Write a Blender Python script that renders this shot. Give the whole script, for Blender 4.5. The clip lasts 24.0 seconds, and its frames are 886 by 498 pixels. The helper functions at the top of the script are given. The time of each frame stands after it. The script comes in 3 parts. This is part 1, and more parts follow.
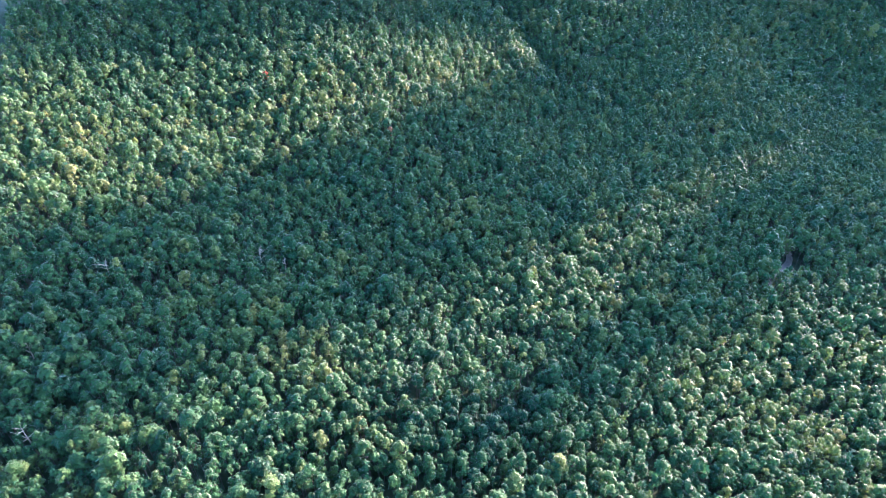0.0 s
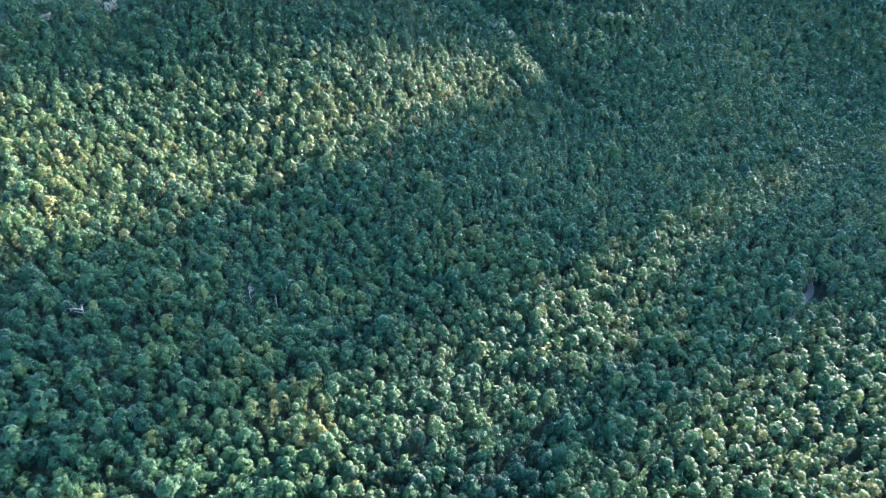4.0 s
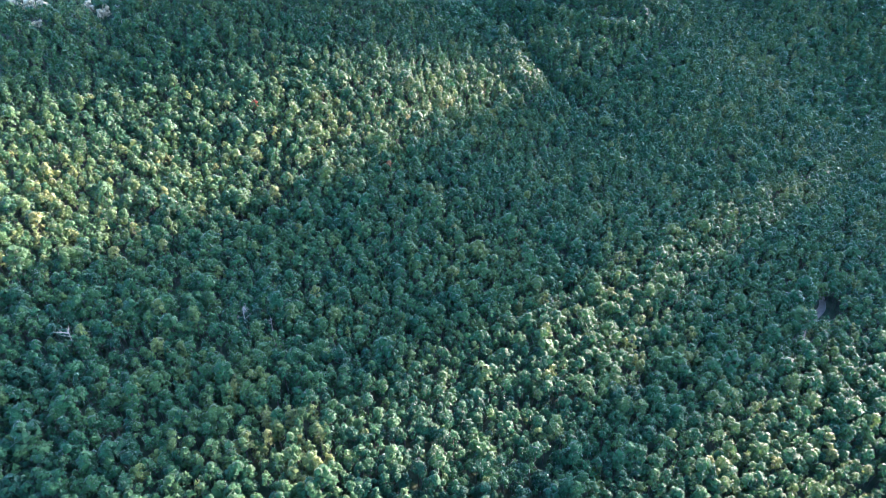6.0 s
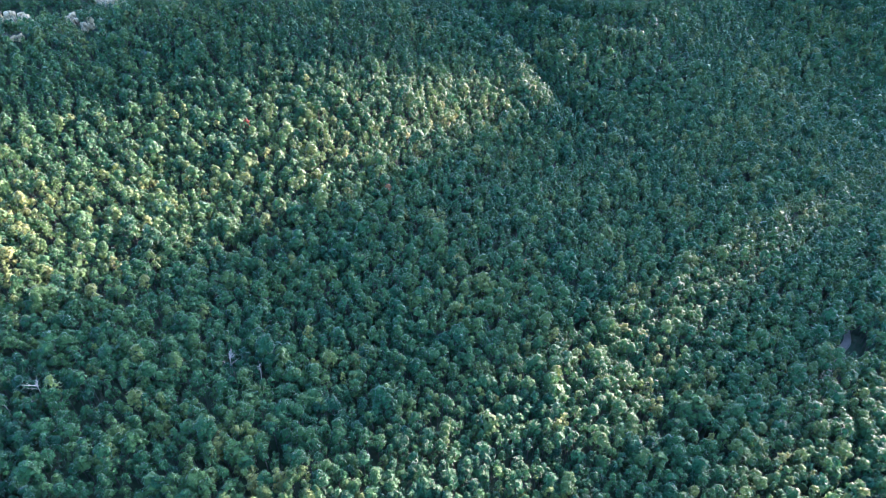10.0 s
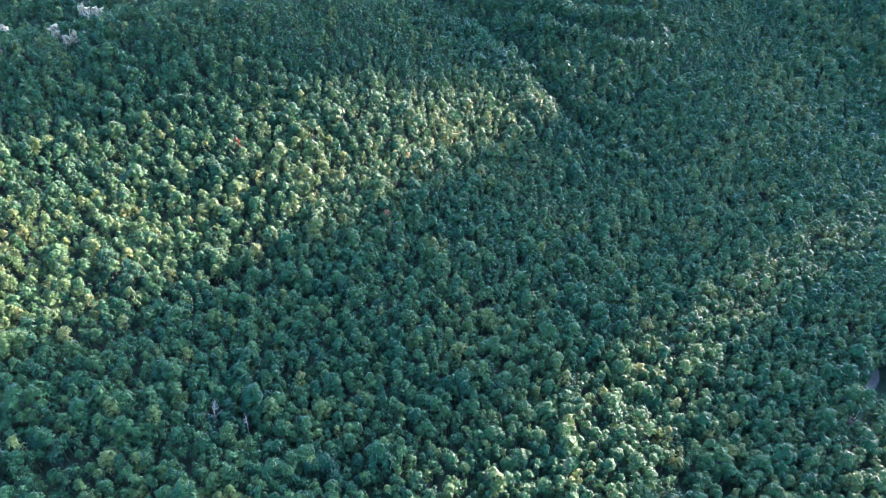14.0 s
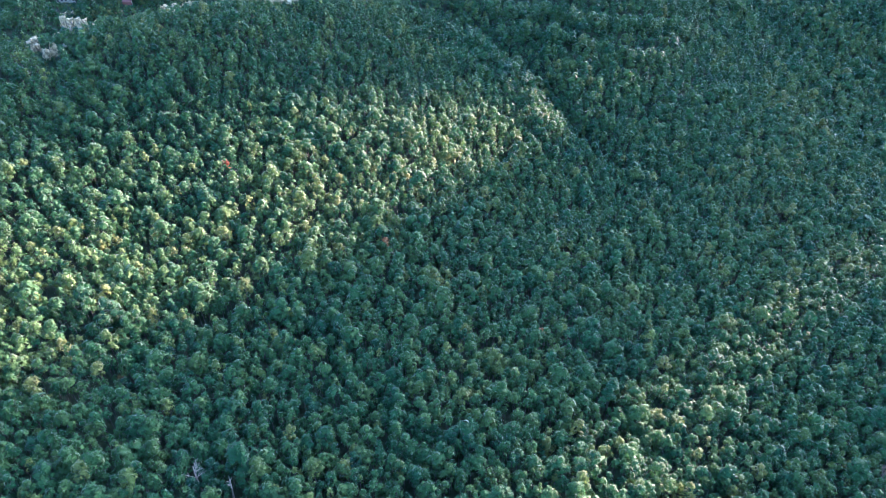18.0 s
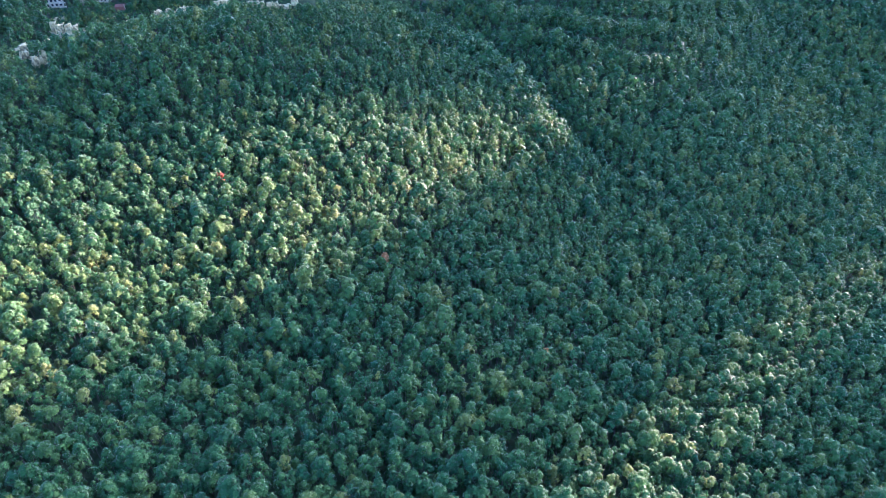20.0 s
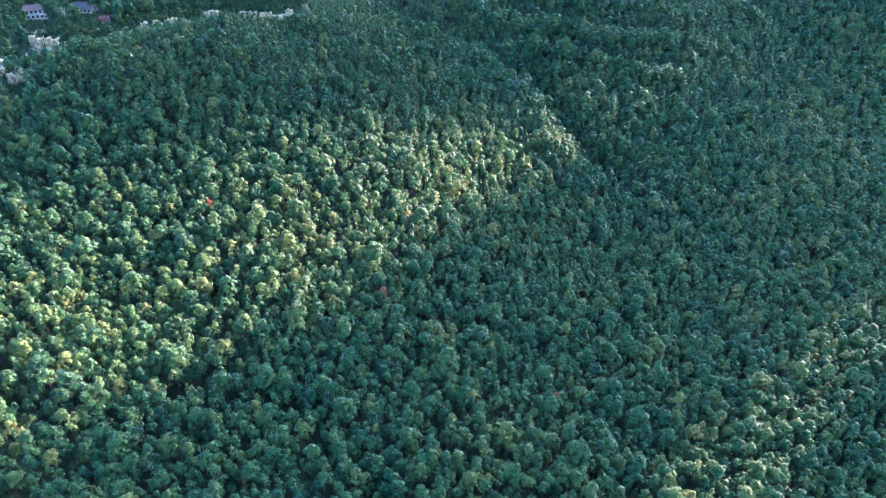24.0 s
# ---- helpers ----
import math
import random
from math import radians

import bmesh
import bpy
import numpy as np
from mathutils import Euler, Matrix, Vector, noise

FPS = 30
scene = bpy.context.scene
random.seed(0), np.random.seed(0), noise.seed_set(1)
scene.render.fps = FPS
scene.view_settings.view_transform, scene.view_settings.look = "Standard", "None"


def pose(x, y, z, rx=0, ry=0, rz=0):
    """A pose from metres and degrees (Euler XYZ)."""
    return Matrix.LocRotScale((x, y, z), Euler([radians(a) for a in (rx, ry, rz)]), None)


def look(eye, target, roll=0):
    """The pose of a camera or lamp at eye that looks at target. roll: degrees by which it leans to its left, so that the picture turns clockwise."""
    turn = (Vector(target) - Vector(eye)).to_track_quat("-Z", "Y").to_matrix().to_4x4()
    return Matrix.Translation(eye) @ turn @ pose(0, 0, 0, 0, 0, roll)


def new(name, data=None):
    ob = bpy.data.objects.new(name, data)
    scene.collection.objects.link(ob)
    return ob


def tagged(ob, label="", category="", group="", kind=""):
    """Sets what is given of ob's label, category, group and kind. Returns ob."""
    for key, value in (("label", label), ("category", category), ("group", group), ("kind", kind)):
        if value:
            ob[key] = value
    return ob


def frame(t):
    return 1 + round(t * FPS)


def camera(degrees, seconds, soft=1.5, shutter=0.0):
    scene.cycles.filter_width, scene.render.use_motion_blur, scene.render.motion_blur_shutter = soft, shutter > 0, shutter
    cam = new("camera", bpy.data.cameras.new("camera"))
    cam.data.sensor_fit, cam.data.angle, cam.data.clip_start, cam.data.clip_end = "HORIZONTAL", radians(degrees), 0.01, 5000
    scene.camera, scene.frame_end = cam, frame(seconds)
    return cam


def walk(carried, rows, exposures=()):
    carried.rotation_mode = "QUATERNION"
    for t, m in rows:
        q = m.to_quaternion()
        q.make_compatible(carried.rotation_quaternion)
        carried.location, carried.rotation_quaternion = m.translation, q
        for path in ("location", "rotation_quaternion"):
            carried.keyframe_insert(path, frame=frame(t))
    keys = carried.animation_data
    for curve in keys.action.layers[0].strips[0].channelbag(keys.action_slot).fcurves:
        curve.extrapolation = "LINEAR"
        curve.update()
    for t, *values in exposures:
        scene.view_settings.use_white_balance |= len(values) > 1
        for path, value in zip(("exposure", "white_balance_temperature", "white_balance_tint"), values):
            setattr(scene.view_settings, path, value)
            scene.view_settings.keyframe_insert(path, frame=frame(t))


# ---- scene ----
cam = camera(70, 24.0, soft=1.0)
walk(cam, [
    (0, pose(0.00, 0.00, 320.00, 52.439, 0, -0.000) @ pose(0, 0, 0, 0, 0, 0.006)),
    (3, pose(-0.64, 21.64, 320.00, 52.663, 0, 0.092) @ pose(0, 0, 0, 0, 0, -0.130)),
    (6, pose(-1.46, 43.46, 320.00, 52.790, 0, 0.135) @ pose(0, 0, 0, 0, 0, -0.168)),
    (9, pose(-2.42, 65.41, 320.00, 52.836, 0, 0.144) @ pose(0, 0, 0, 0, 0, -0.136)),
    (12, pose(-3.48, 87.41, 320.00, 52.819, 0, 0.132) @ pose(0, 0, 0, 0, 0, -0.062)),
    (15, pose(-4.57, 109.41, 320.00, 52.756, 0, 0.113) @ pose(0, 0, 0, 0, 0, 0.025)),
    (18, pose(-5.67, 131.36, 320.00, 52.664, 0, 0.102) @ pose(0, 0, 0, 0, 0, 0.099)),
    (21, pose(-6.71, 153.19, 320.00, 52.560, 0, 0.112) @ pose(0, 0, 0, 0, 0, 0.131)),
    (24, pose(-7.65, 174.83, 320.00, 52.462, 0, 0.157) @ pose(0, 0, 0, 0, 0, 0.094)),
], exposures=[(0, 4.17, 4470, 31), (24, 4.17, 4470, 31)])
# ---- end of walk ----

# ---------------------------------------------------------------- light
SUN_AZ = 40.0        # degrees from +x towards +y
SUN_EL = 12.0
world = bpy.data.worlds.new("world")
scene.world = world
world.use_nodes = True
wn = world.node_tree
sky = wn.nodes.new("ShaderNodeTexSky")
sky.sky_type = "NISHITA"
sky.sun_disc = False
sky.sun_elevation = radians(SUN_EL)
sky.sun_rotation = radians(90 - SUN_AZ)
sky.air_density, sky.dust_density, sky.ozone_density = 1.2, 4.5, 1.8
wn.nodes["Background"].inputs["Strength"].default_value = 0.09
wn.links.new(sky.outputs["Color"], wn.nodes["Background"].inputs["Color"])
sun = new("sun", bpy.data.lights.new("sun", "SUN"))
sun.data.energy, sun.data.angle, sun.data.color = 4.1, radians(0.9), (1.0, 0.61, 0.31)
SUN_DIR = Vector((math.cos(radians(SUN_EL)) * math.cos(radians(SUN_AZ)),
                  math.cos(radians(SUN_EL)) * math.sin(radians(SUN_AZ)), math.sin(radians(SUN_EL))))
sun.matrix_world = look(SUN_DIR * 900, (0, 0, 0))


# ---------------------------------------------------------------- materials
def material(name):
    m = bpy.data.materials.new(name)
    m.use_nodes = True
    return m, m.node_tree.nodes, m.node_tree.links, m.node_tree.nodes["Principled BSDF"]


def ramp(nodes, stops):
    r = nodes.new("ShaderNodeValToRGB")
    while len(r.color_ramp.elements) < len(stops):
        r.color_ramp.elements.new(0.5)
    for e, (pos, col) in zip(r.color_ramp.elements, stops):
        e.position, e.color = pos, (*col, 1)
    return r


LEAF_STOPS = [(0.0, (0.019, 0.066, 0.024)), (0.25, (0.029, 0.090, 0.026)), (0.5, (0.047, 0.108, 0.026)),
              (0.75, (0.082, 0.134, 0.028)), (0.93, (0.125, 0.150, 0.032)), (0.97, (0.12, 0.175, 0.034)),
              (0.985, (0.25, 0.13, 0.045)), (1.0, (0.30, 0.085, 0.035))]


HAZE_GLOSS = 0.22


def leaf_material(name, by_object):
    m, n, l, p = material(name)
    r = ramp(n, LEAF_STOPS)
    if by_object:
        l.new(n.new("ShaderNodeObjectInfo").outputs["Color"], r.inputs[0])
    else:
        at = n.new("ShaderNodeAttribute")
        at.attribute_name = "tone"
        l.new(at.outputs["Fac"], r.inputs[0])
    geo = n.new("ShaderNodeNewGeometry")
    mix = n.new("ShaderNodeHueSaturation")
    rng = n.new("ShaderNodeMapRange")
    rng.inputs["To Min"].default_value, rng.inputs["To Max"].default_value = 0.86, 1.14
    l.new(geo.outputs["Random Per Island"], rng.inputs["Value"])
    l.new(rng.outputs[0], mix.inputs["Value"])
    l.new(r.outputs[0], mix.inputs["Color"])
    nz = n.new("ShaderNodeTexNoise")
    nz.inputs["Scale"].default_value = 2.2
    nz.inputs["Detail"].default_value = 3
    l.new(geo.outputs["Position"], nz.inputs["Vector"])
    bump = n.new("ShaderNodeBump")
    bump.inputs["Strength"].default_value, bump.inputs["Distance"].default_value = 0.5, 0.25
    l.new(nz.outputs[0], bump.inputs["Height"])
    l.new(bump.outputs[0], p.inputs["Normal"])
    l.new(mix.outputs[0], p.inputs["Base Color"])
    p.inputs["Roughness"].default_value = 0.65
    p.inputs["Specular IOR Level"].default_value = 0.2
    p.inputs["Sheen Weight"].default_value = 0.04
    p.inputs["Sheen Roughness"].default_value = 0.5
    tr = n.new("ShaderNodeBsdfTranslucent")
    l.new(mix.outputs[0], tr.inputs["Color"])
    add = n.new("ShaderNodeMixShader")
    add.inputs[0].default_value = 0.36
    l.new(p.outputs[0], add.inputs[1])
    l.new(tr.outputs[0], add.inputs[2])
    # waxy gloss at a glancing angle, added to stand in for haze on far trees
    lw = n.new("ShaderNodeLayerWeight")
    lw.inputs["Blend"].default_value = 0.5
    power = n.new("ShaderNodeMath")
    power.operation = "POWER"
    power.inputs[1].default_value = 4.0
    l.new(lw.outputs["Facing"], power.inputs[0])
    share = n.new("ShaderNodeMath")
    share.operation = "MULTIPLY"
    share.inputs[1].default_value = HAZE_GLOSS
    l.new(power.outputs[0], share.inputs[0])
    haze_wax = n.new("ShaderNodeBsdfGlossy")
    haze_wax.inputs["Color"].default_value = (0.9, 0.9, 0.9, 1)
    haze_wax.inputs["Roughness"].default_value = 0.75
    hazed = n.new("ShaderNodeMixShader")
    l.new(share.outputs[0], hazed.inputs[0])
    l.new(add.outputs[0], hazed.inputs[1])
    l.new(haze_wax.outputs[0], hazed.inputs[2])
    # gaps between the leaves of a spray
    pos = n.new("ShaderNodeNewGeometry")
    holes = n.new("ShaderNodeTexNoise")
    holes.inputs["Scale"].default_value, holes.inputs["Detail"].default_value = 2.5, 2.0
    l.new(pos.outputs["Position"], holes.inputs["Vector"])
    cut = n.new("ShaderNodeMath")
    cut.operation = "GREATER_THAN"
    cut.inputs[1].default_value = 0.46
    l.new(holes.outputs[0], cut.inputs[0])
    clear = n.new("ShaderNodeBsdfTransparent")
    leafy = n.new("ShaderNodeMixShader")
    l.new(cut.outputs[0], leafy.inputs[0])
    l.new(clear.outputs[0], leafy.inputs[1])
    l.new(hazed.outputs[0], leafy.inputs[2])
    l.new(leafy.outputs[0], n["Material Output"].inputs["Surface"])
    return m


def noisy(name, stops, scale, rough=0.9, bump_d=0.0, detail=5, stretch=None):
    m, n, l, p = material(name)
    tex = n.new("ShaderNodeTexCoord")
    nz = n.new("ShaderNodeTexNoise")
    nz.inputs["Scale"].default_value, nz.inputs["Detail"].default_value = scale, detail
    src = tex.outputs["Object"]
    if stretch:
        mp = n.new("ShaderNodeMapping")
        mp.inputs["Scale"].default_value = stretch
        l.new(src, mp.inputs["Vector"])
        src = mp.outputs[0]
    l.new(src, nz.inputs["Vector"])
    r = ramp(n, stops)
    l.new(nz.outputs[0], r.inputs[0])
    l.new(r.outputs[0], p.inputs["Base Color"])
    p.inputs["Roughness"].default_value = rough
    if bump_d:
        b = n.new("ShaderNodeBump")
        b.inputs["Distance"].default_value = bump_d
        l.new(nz.outputs[0], b.inputs["Height"])
        l.new(b.outputs[0], p.inputs["Normal"])
    return m


LEAF = leaf_material("leaf_canopy", False)
LEAF_TREE = leaf_material("leaf_tree", True)
BARK = noisy("bark", [(0.3, (0.035, 0.030, 0.022)), (0.7, (0.075, 0.064, 0.05))], 3.0, 0.95, 0.05, stretch=(3, 3, 0.5))
DEADWOOD = noisy("deadwood", [(0.3, (0.17, 0.15, 0.105)), (0.7, (0.36, 0.32, 0.225))], 2.0, 0.9, 0.04, stretch=(3, 3, 0.5))
SOIL = noisy("forest_floor", [(0.3, (0.010, 0.022, 0.007)), (0.5, (0.017, 0.036, 0.010)), (0.7, (0.032, 0.042, 0.014))], 0.12, 1.0, 1.5, 8)
ROCK = noisy("limestone", [(0.30, (0.050, 0.044, 0.024)), (0.43, (0.20, 0.170, 0.082)), (0.55, (0.44, 0.375, 0.180)), (0.75, (0.36, 0.250, 0.105))], 0.6, 0.9, 0.8, 9, stretch=(1, 1, 0.6))
ROAD = noisy("road_gravel", [(0.3, (0.105, 0.094, 0.063)), (0.7, (0.17, 0.152, 0.10))], 0.8, 0.95, 0.03)


# ---------------------------------------------------------------- the lie of the land
PLANE = (32.4, -17.9, 17.9)                 # height, fall to the east, rise to the north per 100 m
SWELLS = [                                  # one row of swells and hollows for each 130 m eastwards
    (-3, 10.1, 5.9, 3.5, 5.4, 4.3, -0.2),
    (8.1, -0, -16.8, -12.2, 22.1, -1.5, -7.9),
    (13.8, -1.9, -0.3, 0.8, -4.2, -34.5, -11.7),
    (8.6, -6.1, -0.9, -20.5, -17.6, 13.1, 8.9),
    (5.7, -5.1, 1.8, -11.5, -6.1, -0.2, -3.2),
    (3.2, 2.4, 2.3, -7.2, -10.5, -21.5, -10.7),
    (2.1, 4.1, -0.1, -19.1, -21.8, -2.4, 18.6),
]
RELIEF_X, RELIEF_Y, RELIEF_STEP, RELIEF_R = -300.0, 110.0, 130.0, 105.0
BLUFF = [(-700, 470), (-460, 490), (-335, 528), (-295, 532), (-270, 545), (-261, 566), (-245, 577), (-228, 587), (-205, 603), (-165, 629), (-108, 649), (-122, 700), (-180, 780), (-260, 1000), (-300, 3000)]


def soft_clip(a, lo, hi, w=60.0):
    return lo + w * np.logaddexp(0, (a - lo) / w) - w * np.logaddexp(0, (a - hi) / w)


def bluff_side(x, y):
    """Signed distance to the edge of the plateau, positive on the plateau (west of it)."""
    best = np.full(np.shape(x), 1e9)
    inside = np.zeros(np.shape(x), bool)
    ring = [(-9000, 470)] + BLUFF + [(-300, 9000), (-9000, 9000)]
    for (ax, ay), (bx, by) in zip(ring, ring[1:] + ring[:1]):
        dx, dy = bx - ax, by - ay
        k = np.clip(((x - ax) * dx + (y - ay) * dy) / (dx * dx + dy * dy), 0, 1)
        best = np.minimum(best, np.hypot(x - ax - k * dx, y - ay - k * dy))
        if dy:
            inside ^= ((ay > y) != (by > y)) & (x < dx * (y - ay) / dy + ax)
    return np.where(inside, best, -best)


SHADE_RIDGE_U, SHADE_RIDGE_W = 2600.0, 450.0
SHADE_SKYLINE = [(-900, 430), (20, 490), (60, 515), (94, 540), (104, 630), (134, 630), (142, 558), (172, 556), (177, 430), (195, 425), (200, 690), (272, 705), (330, 715),
           (349, 640), (357, 460), (400, 460), (410, 560), (456, 569), (468, 655), (478, 720), (520, 755), (1400, 735)]   # added peaks that shade the slope and gaps that light it: place across the sun's way, height


def ridge(x, y):
    """An unseen mountain added between this slope and the low sun to shape its light."""
    a = radians(SUN_AZ)
    u, v = x * math.cos(a) + y * math.sin(a), -x * math.sin(a) + y * math.cos(a)
    top = np.interp(v, [p for p, _ in SHADE_SKYLINE], [h for _, h in SHADE_SKYLINE]) + 5 * np.sin(v / 23.0) + 3 * np.sin(v / 11.0 + 1)
    return top, np.exp(-(np.maximum(SHADE_RIDGE_U - u, 0) / SHADE_RIDGE_W) ** 2) * np.exp(-(np.maximum(u - SHADE_RIDGE_U - 150, 0) / 600) ** 2)


CRESTS = [                                  # spurs with a gully on the side towards the valley head: line, height, depth, way across
    ([(-84, 712), (-39, 697), (7, 684), (34, 656), (54, 629), (65, 600), (82, 569), (112, 530)], 6.0, 11.0, 26.0),
    ([(20, 700), (48, 699), (92, 690), (120, 686), (162, 678), (205, 690)], 5.0, 6.0, 15.0),
    ([(40, 728), (95, 722), (133, 716), (169, 720), (226, 738), (290, 745)], 6.0, 9.0, 20.0),
    ([(190, 470), (215, 480), (250, 486), (300, 470)], 4.0, 6.0, 18.0),
]


def crest_relief(x, y):
    """Height that the small spurs and their gullies add to the slope."""
    z = np.zeros(np.shape(x))
    for line, up, down, off in CRESTS:
        best, side, along, run = np.full(np.shape(x), 1e9), np.zeros(np.shape(x)), np.zeros(np.shape(x)), 0.0
        for (ax, ay), (bx, by) in zip(line, line[1:]):
            dx, dy = bx - ax, by - ay
            ln = math.hypot(dx, dy)
            k = np.clip(((x - ax) * dx + (y - ay) * dy) / ln ** 2, 0, 1)
            d = np.hypot(x - ax - k * dx, y - ay - k * dy)
            nearer = d < best
            side = np.where(nearer, np.sign(dx * (y - ay) - dy * (x - ax)) * d, side)
            along = np.where(nearer, run + k * ln, along)
            best = np.where(nearer, d, best)
            run += ln
        ends = np.clip(np.minimum(along, run - along) / 35, 0, 1)
        z = z + ends * (up * np.exp(-(side / (off * 0.5)) ** 2) - down * np.exp(-((side - off) / (off * 0.55)) ** 2))
    return z


def ground_z(x, y):
    x, y = np.asarray(x, float), np.asarray(y, float)
    cx, cy = soft_clip(x, -430, 620), soft_clip(y, 40, 1020)
    z = PLANE[0] + PLANE[1] * cx / 100 + PLANE[2] * cy / 100
    for i, row in enumerate(SWELLS):
        for j, w in enumerate(row):
            z = z + w * np.exp(-((cx - RELIEF_X - i * RELIEF_STEP) ** 2 + (cy - RELIEF_Y - j * RELIEF_STEP) ** 2) / (2 * RELIEF_R ** 2))
    z = z + crest_relief(x, y)
    s = bluff_side(x, y)
    k = np.clip((s + 3) / 8, 0, 1)
    k = k * k * (3 - 2 * k)
    plateau = 181 + 5 * np.clip(s / 22, 0, 1) + 0.02 * np.clip(s, 0, 400) + 2.0 * np.sin(x / 37.0) * np.sin(y / 29.0)
    z = np.maximum(np.minimum(z, 176 + 0 * z), np.minimum(175 + 0.6 * s, 176))
    z = z * (1 - k) + plateau * k
    # raise the added mountain that blocks the sun out of view
    top, k = ridge(x, y)
    return z * (1 - k) + np.maximum(top, z) * k


def mesh_object(name, verts, faces_idx, per_face, mat, parent=None):
    """A mesh from numpy arrays: vertices (n, 3) and faces of one size (m, k)."""
    me = bpy.data.meshes.new(name)
    me.vertices.add(len(verts))
    me.vertices.foreach_set("co", np.ascontiguousarray(verts, np.float32).ravel())
    m = len(faces_idx)
    me.loops.add(m * per_face)
    me.loops.foreach_set("vertex_index", np.ascontiguousarray(faces_idx, np.int32).ravel())
    me.polygons.add(m)
    me.polygons.foreach_set("loop_start", np.arange(0, m * per_face, per_face, dtype=np.int32))
    me.update(calc_edges=True)
    me.materials.append(mat)
    ob = new(name, me)
    if parent is not None:
        ob.parent = parent
    return ob


def part(name, bm, mat, parent=None, label=""):
    me = bpy.data.meshes.new(name)
    bm.to_mesh(me)
    bm.free()
    me.materials.append(mat)
    ob = new(name, me)
    if parent is not None:
        ob.parent = parent
    if label:
        ob["label"] = label
    return ob


def thing(name, m, label, category, group="", kind=""):
    ob = new(name)
    ob.empty_display_size = 0.5
    ob.matrix_world = m
    return tagged(ob, label, category, group, kind)


# ground: one sheet, fine in the wooded slope, coarse towards the horizon
def spread(lo, hi, fine, far, ridge_lo, ridge_hi):
    """Grid lines, fine from lo to hi and middling across the added mountain that shades the slope."""
    mid = list(np.arange(lo, hi + 0.1, fine))
    low, high = [mid[0]], [mid[-1]]
    step = fine
    while low[-1] > -far:
        step = min(step * 1.25, 90)
        low.append(low[-1] - step)
    step = fine
    while high[-1] < far:
        ahead = 14.0 if ridge_lo - 60 < high[-1] < ridge_hi else 90.0
        step = min(step * 1.25, ahead)
        high.append(high[-1] + step)
    return np.array(low[:0:-1] + mid + high[1:])


gxs, gys = spread(-330, 600, 5.0, 4200, 1650, 2150), spread(60, 1010, 5.0, 4200, 1650, 2160)
GX, GY = np.meshgrid(gxs, gys)
GZ = ground_z(GX, GY)
nx, ny = len(gxs), len(gys)
idx = np.arange(nx * ny).reshape(ny, nx)
quads = np.stack([idx[:-1, :-1], idx[:-1, 1:], idx[1:, 1:], idx[1:, :-1]], -1).reshape(-1, 4)
ground = mesh_object("ground", np.stack([GX, GY, GZ], -1).reshape(-1, 3), quads, 4, SOIL)
tagged(ground, "dark forest floor of a mountain slope below a plateau", "ground", kind="structure")

# ---------------------------------------------------------------- trees
rng = np.random.default_rng(7)


def crown_variant(seed, count, leaf, tall, level):
    """Leaf sprays on the outside of a cluster of boughs; crown of half width 1 whose top lies at z = 0. Returns (n, 3, 3)."""
    r = np.random.default_rng(seed)
    n = r.integers(17, 24)
    ang, h = r.uniform(0, 2 * np.pi, n), r.uniform(-1, 1, n)
    rad = np.sqrt(np.clip(1 - np.abs(h) ** 2.2, 0, 1)) * r.uniform(0.4, 0.88, n) * np.where(h > 0, 1 - 0.35 * h, 1)
    c = np.stack([rad * np.cos(ang), rad * np.sin(ang), h * tall * 0.75], 1)
    c[0] = (0, 0, tall * 0.7)
    c[1] = (0.1, 0, 0.2 * tall)
    lr = r.uniform(0.22, 0.37, n)
    lr[1] = 0.5
    out = []
    while len(out) < count:
        i = r.integers(n)
        d = r.normal(size=3)
        d /= np.linalg.norm(d)
        if d[2] < -0.25 and r.random() < 0.85:
            continue
        p = c[i] + d * lr[i] * r.uniform(0.8, 1.14)
        if p[2] < -0.5 * tall and r.random() < 0.7:     # the canopy hides the skirts of the crowns
            continue
        dist = np.linalg.norm(p - c, axis=1) / lr
        dist[i] = 2
        if dist.min() < 0.78:
            continue
        nrm = d + 0.17 * r.normal(size=3) + np.array((0, 0, level))
        nrm /= np.linalg.norm(nrm)
        a = np.cross(nrm, r.normal(size=3))
        a /= np.linalg.norm(a)
        b = np.cross(nrm, a)
        s = leaf * r.uniform(0.65, 1.35)
        k0 = r.uniform(0, 6.28)
        out.append([p + s * r.uniform(0.75, 1.25) * (a * math.cos(k0 + k * 2.09) + b * math.sin(k0 + k * 2.09)) for k in range(3)])
    out = np.array(out)
    out[:, :, 2] -= np.quantile(out[:, :, 2], 0.98)
    return out


def crowns(seed, count, leaf, tall, level=0.28):
    return [crown_variant(seed + k, count, leaf, tall + 0.13 * k, level) for k in range(8)]


# crowns for slim, middling and broad trees, so that the leaf sprays stay of one size
NEAR = (crowns(100, 78, 0.375, 1.85), crowns(120, 118, 0.31, 1.5), crowns(140, 198, 0.24, 1.15))
FAR = (crowns(200, 50, 0.47, 1.8, 0.4), crowns(220, 72, 0.405, 1.45, 0.4), crowns(240, 108, 0.335, 1.15, 0.4))


def lattice(x0, x1, y0, y1, step):
    xs, ys = np.arange(x0, x1, step), np.arange(y0, y1, step * 0.87)
    X, Y = np.meshgrid(xs, ys)
    X = X + (np.arange(len(ys)) % 2)[:, None] * step / 2
    X, Y = X + rng.uniform(-0.42, 0.42, X.shape) * step, Y + rng.uniform(-0.42, 0.42, X.shape) * step
    return X.ravel(), Y.ravel()


